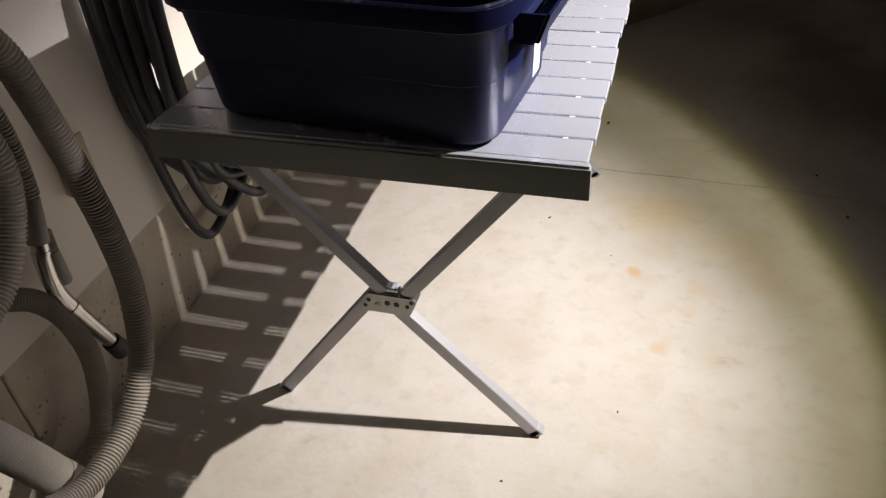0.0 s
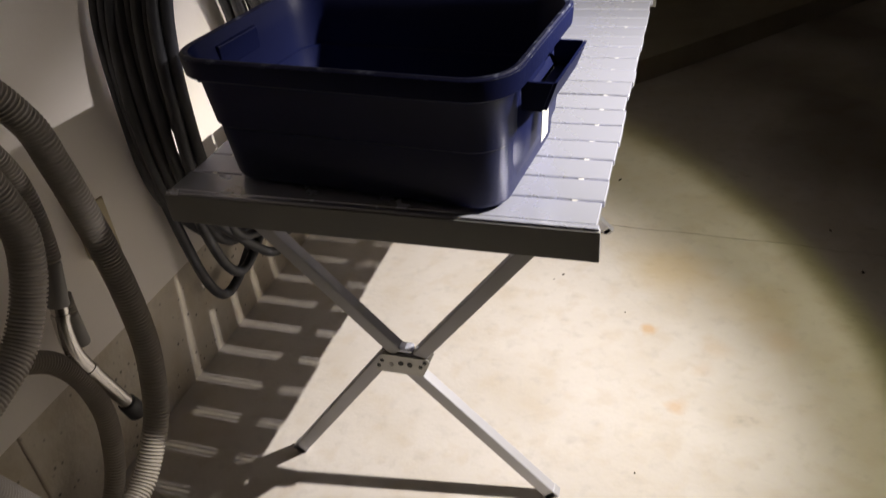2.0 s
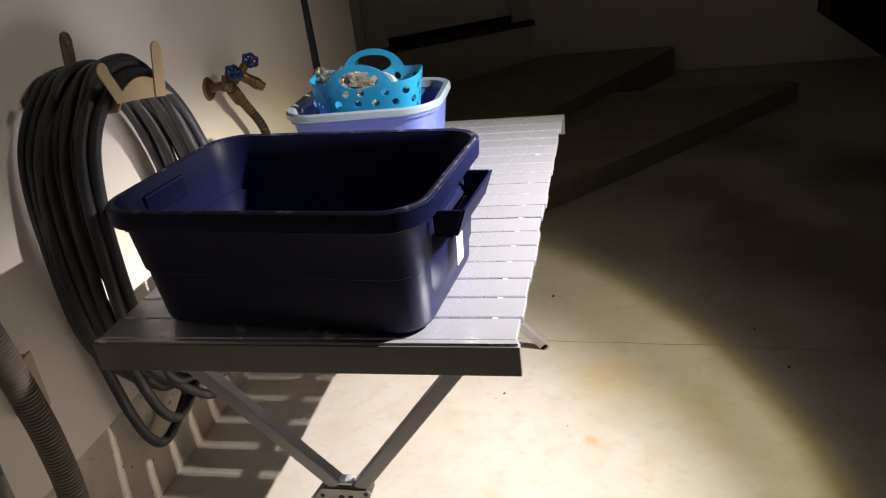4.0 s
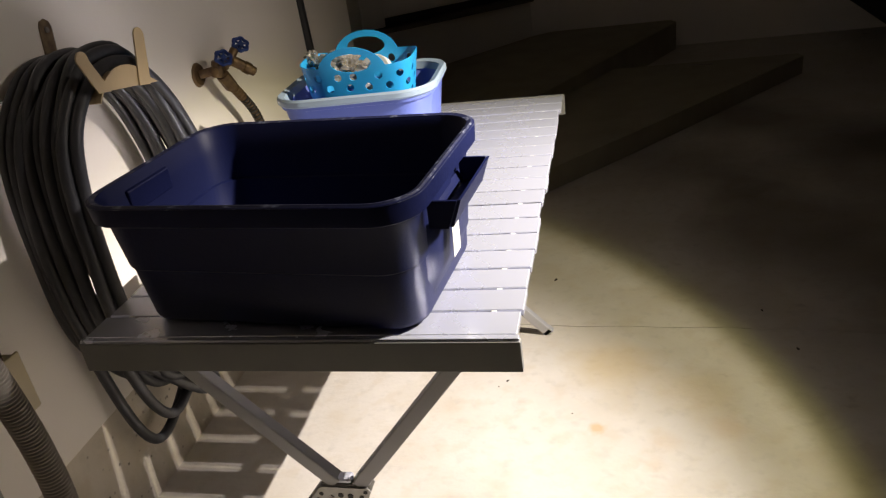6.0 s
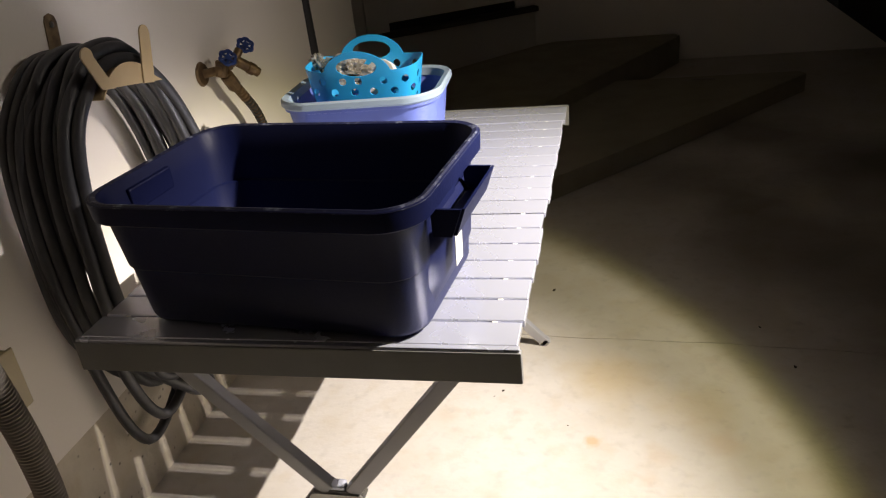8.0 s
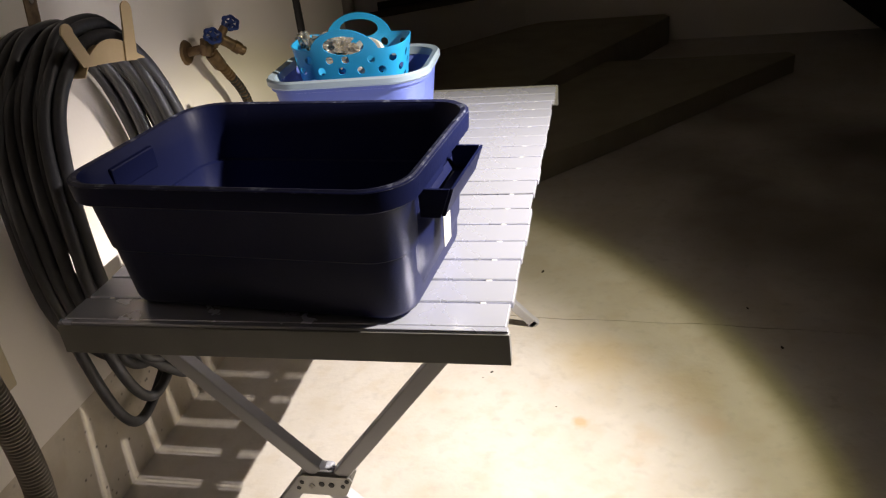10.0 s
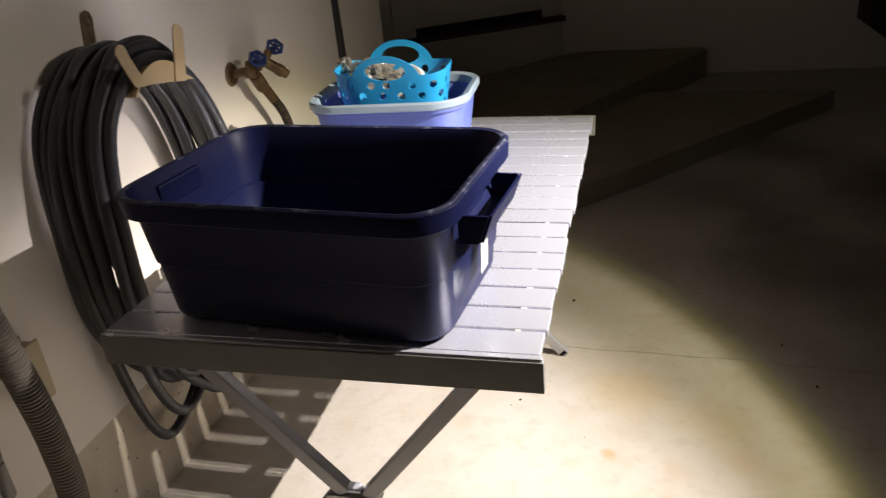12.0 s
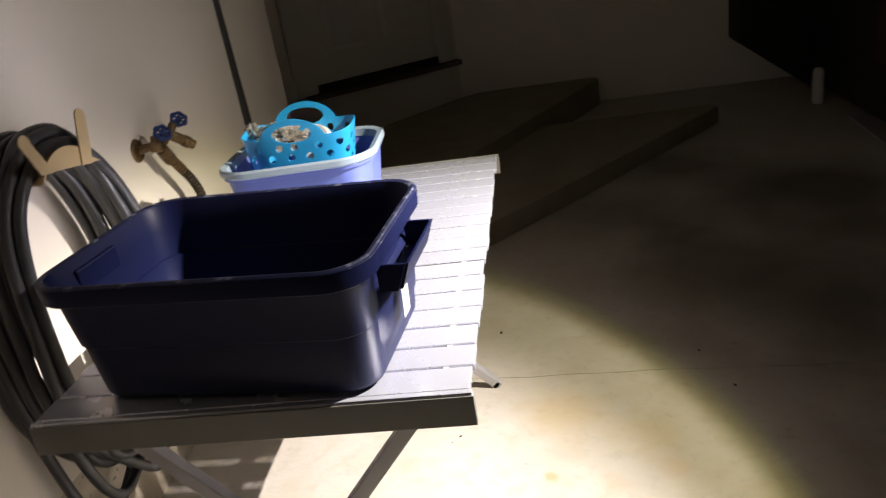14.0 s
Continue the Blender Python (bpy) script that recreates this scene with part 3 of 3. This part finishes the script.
def caddy_basket():
    """Oval basket of thin turquoise plastic with round holes and two arched grips."""
    t = thing("caddy_basket", pose(0.242, 0.885, 0.7095, 2, 1.5, 3), "turquoise plastic caddy basket with round holes and arched grips", "basket")
    h0 = 0.208

    def across(a):
        return math.copysign(abs(math.cos(a)) ** 0.5, math.cos(a))

    def edge(a):
        """Height of the upper edge round the basket: an arched hump at each long side."""
        return h0 + 0.007 * abs(across(a)) ** 4 + 0.048 * max(0.0, 1 - (across(a) / 0.58) ** 2) ** 0.7

    def at(a, z):
        f = z / h0
        return Vector(((0.104 + 0.032 * f) * across(a), (0.058 + 0.022 * f) * math.copysign(abs(math.sin(a)) ** 0.5, math.sin(a)), z))

    # holes at even steps round the basket, in staggered rows
    walk_round = [at(2 * math.pi * k / 720, 0.12) for k in range(721)]
    length = [0.0]
    for p, q in zip(walk_round, walk_round[1:]):
        length.append(length[-1] + (q - p).length)
    holes = []
    for r in range(6):
        for k in range(15):
            want = length[-1] * ((k + 0.5 * (r % 2)) / 15)
            a = 2 * math.pi * next(m for m in range(720) if length[m + 1] > want) / 720
            holes.append(at(a, 0.055 + 0.026 * r))

    def open_at(a, z):
        p = at(a, z)
        if (p.x / 0.047) ** 2 + ((z - h0 - 0.010) / 0.021) ** 2 < 1:
            return True
        return any(abs(z - c.z) < 0.0085 and (p - c).length < 0.0085 for c in holes)

    bm = bmesh.new()
    n, rows = 540, 150

    def turn_at(share):
        """The angle at which a share of the way round is done."""
        want = length[-1] * share
        m = next((m for m in range(720) if length[m + 1] > want), 719)
        return 2 * math.pi * (m + (want - length[m]) / (length[m + 1] - length[m])) / 720

    grid = []
    for i in range(n):
        a = turn_at(i / n)
        grid.append([bm.verts.new(at(a, edge(a) * j / rows)) for j in range(rows + 1)])
    for i in range(n):
        a = turn_at((i + 0.5) / n)
        for j in range(rows):
            if not open_at(a, edge(a) * (j + 0.5) / rows):
                p, q = grid[i], grid[(i + 1) % n]
                bm.faces.new((p[j], q[j], q[j + 1], p[j + 1]))
    bm.faces.new([g[0] for g in grid][::-1])
    bmesh.ops.delete(bm, geom=[v for v in bm.verts if not v.link_faces], context="VERTS")
    border = [v for v in bm.verts if any(len(e.link_faces) == 1 for e in v.link_edges)]
    for _ in range(3):
        bmesh.ops.smooth_vert(bm, verts=border, factor=0.5, use_axis_x=True, use_axis_y=True, use_axis_z=True)
    bmesh.ops.solidify(bm, geom=bm.faces[:], thickness=0.002)
    bm.normal_update()
    line = h0 + 0.014
    for name, keep, label in (("shell", lambda c: c.z <= line, "turquoise shell with round holes"), ("grip", lambda c: c.z > line and c.y < 0, "arched grip"), ("grip", lambda c: c.z > line and c.y >= 0, "arched grip")):
        piece = bm.copy()
        bmesh.ops.delete(piece, geom=[f for f in piece.faces if not keep(f.calc_center_median())], context="FACES")
        me = bpy.data.meshes.new(name)
        piece.to_mesh(me)
        piece.free()
        me.materials.append(M_BASKET)
        me.shade_smooth()
        me.set_sharp_from_angle(angle=radians(38))
        ob = new(name, me)
        ob.parent, ob["label"] = t, label
    bm.free()


caddy_basket()


def wrapped_bundle():
    """Crumpled clear wrap in the basket."""
    bm = bmesh.new()
    bmesh.ops.create_icosphere(bm, subdivisions=4, radius=1)
    for v in bm.verts:
        k = 1 + 0.55 * noise.noise(v.co * 2.6) + 0.22 * noise.noise(v.co * 7)
        v.co = Vector((v.co.x * 0.052 * k, v.co.y * 0.032 * k, v.co.z * 0.036 * k))
    ob = link("plastic_wrap", bm, M_FOIL, None, False, pose(0.208, 0.862, 0.900, 0, 10, 10))
    tagged(ob, "crumpled shiny clear plastic wrap inside the turquoise basket", "wrap")
    bm = bmesh.new()
    bmesh.ops.create_icosphere(bm, subdivisions=3, radius=1)
    for v in bm.verts:
        k = 1 + 0.6 * noise.noise(v.co * 3 + Vector((5, 1, 2)))
        v.co = Vector((v.co.x * 0.018 * k, v.co.y * 0.018 * k, v.co.z * 0.018 * k))
    tagged(link("plastic_wrap", bm, M_FOIL, None, False, pose(0.122, 0.90, 0.922)), "tuft of clear plastic wrap over the basket edge", "wrap")
    tape = thing("tape_roll", pose(0.268, 0.924, 0.867, 62, 0, -15), "white round roll resting in the turquoise basket", "roll")
    ring = lambda r, z: [Vector((r * math.cos(2 * math.pi * k / 40), r * math.sin(2 * math.pi * k / 40), z)) for k in range(40)]
    part("roll", loft([ring(0.030, -0.01), ring(0.044, -0.01), ring(0.046, -0.008), ring(0.046, 0.008), ring(0.044, 0.01), ring(0.030, 0.01), ring(0.030, -0.01)]), M_WHITE, tape, smooth=True)


wrapped_bundle()


# ---- coiled hose on its hanger ----
def hose_hanger():
    t = thing("hose_hanger", pose(WALL_X, 0.445, 1.0, -9, 0, 0), "tan enamelled metal hose hanger screwed to the wall", "hanger")
    up = [(-0.018, -0.12), (0.018, -0.12), (0.018, 0.117), (0.013, 0.129), (0.0, 0.134), (-0.013, 0.129), (-0.018, 0.117)]
    m = Matrix(((0, 0, 1, 0), (1, 0, 0, 0), (0, 1, 0, 0), (0, 0, 0, 1)))
    plate = part("back_plate", extrude(up, 0.003, Matrix.Translation((0.0008, 0.066, 0.008)) @ m, 0.0006), M_RUSTY_SHADED, t, "rusty back plate darkened for shade under the coil")
    part("screw", cylinder((0.003, 0.066, 0.120), (0.0065, 0.066, 0.120), 0.006, sides=14), M_GALV, plate)
    # the saddle is a curved sheet from the wall outwards
    arc = lambda r, k: (0.0 + r * math.sin(k), -0.075 + r * math.cos(k))
    ks = [radians(-60 + 108 * i / 24) for i in range(25)]
    bm = bmesh.new()
    rings = []
    for x in (0.004, 0.205):
        rings.append([Vector((x, *arc(0.105, k))) for k in ks] + [Vector((x, *arc(0.102, k))) for k in reversed(ks)])
    loft(rings, bm, cap0=True, cap1=True)
    part("saddle", bm, M_TAN, t, smooth=True)
    # front lip: a half-moon with two prongs
    moon = [arc(0.110, radians(-44 + 88 * i / 20)) for i in range(21)] + [(0.104, -0.008), (-0.084, -0.008)]
    lip = part("front_lip", extrude(moon, 0.003, Matrix.Translation((0.205, 0.0, 0.004)) @ m, 0.0005), M_TAN, t)
    for y0, y1, z1 in ((-0.078, -0.122, 0.072), (0.052, 0.064, 0.106)):
        o = []
        for k in range(9):
            a = math.pi * k / 8
            o.append((y1 + 0.017 * math.cos(a), z1 - 0.017 + 0.017 * math.sin(a)))
        o += [(y0 - 0.019, -0.005), (y0 + 0.019, -0.005)]
        part("prong", extrude(o, 0.003, Matrix.Translation((0.2085, 0, 0)) @ m, 0.0005), M_TAN, lip)


hose_hanger()


def coiled_hose():
    """Many hanging turns of thick black hose, as one continuous length over the hanger."""
    rng = random.Random(11)
    t = thing("coiled_hose", pose(-0.2, 0.45, 1.05), "long black rubber hose coiled over the wall hanger", "hose")
    t["world_parts"] = True
    turns = 11
    pts = []
    for i in range(turns):
        f = i / (turns - 1)
        x = -0.262 + 0.145 * f + rng.uniform(-0.006, 0.006)
        left, right = 0.178 + rng.uniform(-0.014, 0.014), 0.212 + rng.uniform(-0.022, 0.022)
        low = rng.uniform(0.17, 0.38)
        lift = 0.012 + 0.032 * rng.random()
        drift = rng.uniform(-0.03, 0.11)
        yc = 0.45
        slack = 0.045 if i in (3, 7) else 0.0
        ring = [(0.0, 1.03 + lift), (0.085, 1.0 + lift), (0.62 * right + 0.05, 0.90), (right + 0.02, 0.72), (right, 0.52), (0.55 * right + drift, low + 0.05), (drift, low), (-0.55 * left + drift, low + 0.06), (slack - left, 0.52), (-left - 0.02, 0.74), (-0.62 * left - 0.06, 0.93), (-0.085, 1.005 + lift)]
        for k, (dy, z) in enumerate(ring[6:] + ring[:6]):
            pts.append(Vector((x + 0.0115 * k / 12 + rng.uniform(-0.004, 0.004), yc + dy, z)))
    path = resample(smooth_path(pts, len(pts) * 9), 0.016)
    part("hose", sweep(path, 0.0122, 12), M_HOSE, t, smooth=True)
    for end, nxt in ((path[0], path[3]), (path[-1], path[-4])):
        way = (end - nxt).normalized()
        part("coupling", cylinder(end - way * 0.01, end + way * 0.04, 0.0155, 0.0165, 12, bevel=0.002), M_DARK, t, "black hose coupling", True)


coiled_hose()


# ---- tap on the wall ----
def wall_tap():
    t = thing("wall_tap", pose(WALL_X, 1.06, 0.875), "old brass wall tap with two blue handwheels", "tap")
    part("flange", cylinder((0.0008, 0, 0), (0.007, 0, 0), 0.034, 0.029, 28), M_BRASS, t, "round rusty wall flange", True)
    part("pipe", cylinder((0.006, 0, 0), (0.055, 0.02, 0.006), 0.0125, sides=18), M_BRASS, t, "tarnished brass pipe", True)
    body = cylinder((0.05, 0.015, -0.014), (0.058, 0.02, 0.03), 0.0165, sides=18, bevel=0.003)
    cylinder((0.052, 0.0, 0.006), (0.056, 0.11, 0.012), 0.0135, sides=18, bm=body, bevel=0.002)
    cylinder((0.054, 0.095, 0.010), (0.066, 0.122, 0.038), 0.0125, sides=16, bm=body, bevel=0.002)
    cylinder((0.053, 0.040, 0.008), (0.054, 0.062, 0.009), 0.0175, sides=8, bm=body, bevel=0.002)
    cylinder((0.055, 0.105, 0.012), (0.085, 0.135, -0.022), 0.0155, sides=18, bm=body, bevel=0.002)
    cylinder((0.078, 0.128, -0.014), (0.090, 0.140, -0.028), 0.0178, sides=12, bm=body, bevel=0.002)
    cylinder((0.090, 0.140, -0.028), (0.098, 0.148, -0.037), 0.0140, sides=12, bm=body, bevel=0.001)
    part("body", body, M_BRASS, t, "tarnished brass valve body", True)
    for at, tilt in ((Vector((0.078, 0.022, 0.036)), 28), (Vector((0.078, 0.140, 0.046)), 18)):
        w = bmesh.new()
        sweep([Vector((0.021 * math.cos(a) * (1 + 0.09 * math.cos(6 * a)), 0.021 * math.sin(a) * (1 + 0.09 * math.cos(6 * a)), 0)) for a in (2 * math.pi * k / 48 for k in range(48))], 0.0046, 8, True, w)
        for k in range(3):
            a = math.pi * k / 3
            cylinder((0.020 * math.cos(a), 0.020 * math.sin(a), 0), (-0.020 * math.cos(a), -0.020 * math.sin(a), 0), 0.0036, sides=8, bm=w)
        cylinder((0, 0, -0.028), (0, 0, 0.006), 0.0085, sides=12, bm=w)
        bmesh.ops.transform(w, matrix=Matrix.Translation(at) @ Vector((0.62, -0.5, 0.6)).to_track_quat("Z", "Y").to_matrix().to_4x4(), verts=w.verts)
        part("handwheel", w, M_BLUE, t, "chipped blue handwheel", True)
    h = smooth_path([(0.056, 0.03, -0.006), (0.058, 0.05, -0.035), (0.062, 0.098, -0.09), (0.066, 0.145, -0.15), (0.066, 0.172, -0.22), (0.06, 0.175, -0.34), (0.05, 0.13, -0.55), (0.045, 0.12, -0.80)], 200)
    h = resample(h, 0.0022)
    hose = part("flexible_pipe", sweep(h, lambda i: 0.0105 if i > 30 else 0.0135, 14), M_BRASS, t, "brown flexible pipe", True)
    for i in range(34, len(h) - 4, 6):
        way = (h[i + 2] - h[i - 2]).normalized() * 0.0032
        part("ring", cylinder(h[i] - way, h[i] + way, 0.0150 if i < 56 else 0.0142, sides=14, bevel=0.001), M_BRASS if i < 56 else M_PIPE, hose, "" if i < 56 else "dark steel ring", True)
    part("coupling", cylinder((0.056, 0.032, -0.012), (0.0595, 0.062, -0.055), 0.019, sides=8, bevel=0.002), M_BRASS, hose, "brass coupling nut", True)


wall_tap()


# ---- small wall things ----
def outlet_box():
    t = thing("outlet_box", pose(WALL_X, 0.086, 0.545), "ivory surface-mounted electrical box on the wall", "outlet")
    part("box", box(0.001, 0.034, -0.025, 0.025, -0.058, 0.058, 0.005), M_IVORY, t)
    part("cover", box(0.0345, 0.039, -0.029, 0.029, -0.062, 0.062, 0.003), M_IVORY, t)
    part("conduit", cylinder((0.018, 0.0, 0.058), (0.018, 0.0, 0.078), 0.009, sides=14), M_BRASS, t, "short brown cable entry")


outlet_box()
pole = thing("pole", pose(-0.268, 1.885, 0.0, 0, -1.0, 0), "slim black pole leaning upright against the wall", "pole")
part("shaft", cylinder((0, 0, 0.0), (0, 0, 1.75), 0.017, sides=14, bevel=0.003), M_DARK, pole, smooth=True)
part("grip", cylinder((0, 0, 1.751), (0, 0, 1.80), 0.020, sides=14, bevel=0.003), M_DARK, pole, smooth=True)


# ---- vacuum hose and wand hanging on the wall ----
def ribbed(points, r, step=0.0016):
    path = resample(smooth_path(points, len(points) * 60), step)
    return sweep(path, lambda i: r + 0.0019 * (1, 0.75, -1, -0.8)[i % 4], 20)


def vacuum_hose():
    t = thing("vacuum_hose", pose(-0.15, -0.2, 0.9), "grey corrugated vacuum hose hanging in loops on the wall", "hose")
    t["world_parts"] = True
    main = [(-0.16, -0.45, 1.06), (-0.10, -0.33, 1.05), (-0.06, -0.22, 0.985), (-0.040, -0.169, 0.904), (-0.036, -0.152, 0.83), (-0.036, -0.139, 0.757), (-0.036, -0.127, 0.675), (-0.036, -0.118, 0.577), (-0.036, -0.119, 0.466), (-0.036, -0.143, 0.365), (-0.036, -0.174, 0.309), (-0.036, -0.232, 0.256), (-0.036, -0.297, 0.238), (-0.036, -0.36, 0.240), (-0.036, -0.422, 0.267), (-0.036, -0.479, 0.323), (-0.045, -0.523, 0.40), (-0.08, -0.545, 0.62), (-0.13, -0.52, 0.85), (-0.16, -0.45, 1.06)]
    back = [(-0.2, -0.136, 0.863), (-0.2, -0.106, 0.81), (-0.2, -0.086, 0.748), (-0.2, -0.083, 0.671), (-0.2, -0.09, 0.6)]
    low = [(-0.21, -0.30, 0.62), (-0.21, -0.23, 0.50), (-0.21, -0.16, 0.43), (-0.21, -0.12, 0.34), (-0.21, -0.115, 0.22), (-0.21, -0.17, 0.09), (-0.20, -0.3, 0.045), (-0.2, -0.46, 0.07)]
    big = [(-0.09, -0.30, 0.98), (-0.08, -0.245, 0.88), (-0.07, -0.222, 0.775), (-0.07, -0.236, 0.700), (-0.07, -0.275, 0.638), (-0.07, -0.322, 0.602), (-0.07, -0.42, 0.57)]
    fat = [(-0.12, -0.48, 0.56), (-0.12, -0.436, 0.471), (-0.12, -0.411, 0.405), (-0.12, -0.375, 0.305), (-0.12, -0.345, 0.215)]
    sleeve = resample(smooth_path([fat[-1], (-0.12, -0.333, 0.180), (-0.12, -0.314, 0.122)], 40), 0.006)
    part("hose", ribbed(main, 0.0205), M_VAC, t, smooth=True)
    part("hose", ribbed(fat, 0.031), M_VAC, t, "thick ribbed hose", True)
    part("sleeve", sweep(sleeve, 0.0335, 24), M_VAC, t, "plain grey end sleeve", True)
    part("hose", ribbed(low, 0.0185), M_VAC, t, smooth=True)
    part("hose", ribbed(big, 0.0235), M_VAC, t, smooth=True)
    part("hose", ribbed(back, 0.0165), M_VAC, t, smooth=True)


vacuum_hose()


def vacuum_wand():
    t = thing("vacuum_wand", pose(-0.2, -0.1, 0.5), "chromed bent vacuum wand on a grey hose cuff", "wand")
    t["world_parts"] = True
    line = smooth_path([(-0.2, -0.106, 0.541), (-0.2, -0.113, 0.515), (-0.2, -0.12, 0.49), (-0.2, -0.124, 0.443), (-0.2, -0.116, 0.396), (-0.2, -0.089, 0.316), (-0.2, -0.063, 0.243)], 90)
    part("tube", sweep(line, 0.0145, 18), M_CHROME, t, smooth=True)
    part("ring", sweep([line[20], line[24]], 0.0162, 18), M_CHROME, t, smooth=True)
    part("ring", sweep([line[64], line[66]], 0.0160, 18), M_CHROME, t, smooth=True)
    part("cuff", cylinder((-0.2, -0.09, 0.6), (-0.2, -0.112, 0.522), 0.0165, 0.0185, 20, bevel=0.003), M_CUFF, t, "grey plastic cuff", True)
    part("end_cap", cylinder(line[-1], line[-1] + (line[-1] - line[-4]).normalized() * 0.045, 0.0185, 0.0205, 18, bevel=0.002), M_DARK, t, "black plastic end cap", True)
    spare = part("nozzle", cylinder((-0.245, -0.06, 0.459), (-0.245, -0.063, 0.387), 0.0135, 0.0155, 18, bevel=0.003), M_CUFF, t, "grey plastic nozzle", True)
    part("hose_end", ribbed([(-0.245, -0.057, 0.498), (-0.245, -0.06, 0.459)], 0.0115), M_VAC, spare, smooth=True)


vacuum_wand()


# ---- dark things far back ----
def black_cabinet():
    t = thing("cabinet", pose(2.56, 2.3, 0), "tall black cabinet standing in the dark back corner", "cabinet")
    part("body", box(0, 0.6, 0.0, 2.2, 0.06, 2.1, 0.01), M_BLACKPANEL, t)
    part("plinth", box(-0.115, -0.06, 0.35, 1.18, 0.001, 0.02, 0.004, pose(0, 0, 0, 0, 0, -3.5)), M_LEG, t, "grey metal plinth strip")
    part("side_panel", extrude([(0.0, 0.02), (0.0, 2.1), (-0.437, 2.1), (-0.437, 0.354)], 0.3, Matrix(((1, 0, 0, 0), (0, 0, 1, 1.90), (0, 1, 0, 0), (0, 0, 0, 1))), 0.004), M_BLACKPANEL, t)
    part("board", box(-0.012, -0.001, 0.05, 0.95, 0.35, 1.6, 0.003), M_BROWN, t, "reddish brown board")



def white_bottle():
    t = thing("bottle", pose(2.49, 3.87, 0.001), "slim white bottle standing on the dark floor", "bottle")
    ring = lambda r, z: [Vector((r * math.cos(2 * math.pi * k / 28), r * math.sin(2 * math.pi * k / 28), z)) for k in range(28)]
    part("body", loft([ring(0.028, 0), ring(0.032, 0.004), ring(0.032, 0.19), ring(0.026, 0.205), ring(0.014, 0.215)], cap0=True, cap1=True), M_WHITE, t, smooth=True)
    part("cap", cylinder((0, 0, 0.2155), (0, 0, 0.25), 0.016, 0.014, 18, bevel=0.002), M_DARK, t, "black cap", True)


black_cabinet()
white_bottle()


# ---- grit on the floor ----
def grit():
    rng = random.Random(3)
    for x, y, s in ((0.521, 0.836, 0.006), (1.301, 0.985, 0.0085), (0.622, 1.40, 0.010), (1.242, 1.186, 0.0075), (0.773, 0.182, 0.0035), (0.574, -0.037, 0.004), (0.50, 0.81, 0.003), (0.705, 0.70, 0.003)):
        bm = bmesh.new()
        bmesh.ops.create_icosphere(bm, subdivisions=2, radius=1)
        for v in bm.verts:
            v.co *= 1 + 0.5 * noise.noise(v.co * 1.7 + Vector((x * 40, y * 40, 0)))
            v.co = Vector((v.co.x * s * 0.8, v.co.y * s * 0.4, max(v.co.z, -0.6) * s * 0.3))
        ob = link("grit", bm, M_GRIT, None, True, pose(x, y, s * 0.2 + 0.0005, 0, 0, rng.uniform(0, 180)))
        tagged(ob, "small dark bit of grit on the concrete", "debris", "grit on the floor")



grit()
strip = link("metal_strip", box(-0.066, 0.066, -0.007, 0.007, 0, 0.004, 0.001), M_GALV, None, False, pose(1.322, 3.687, 0.1018, 0, 0, -11))
tagged(strip, "thin pale metal strip lying on the carpeted step", "strip")
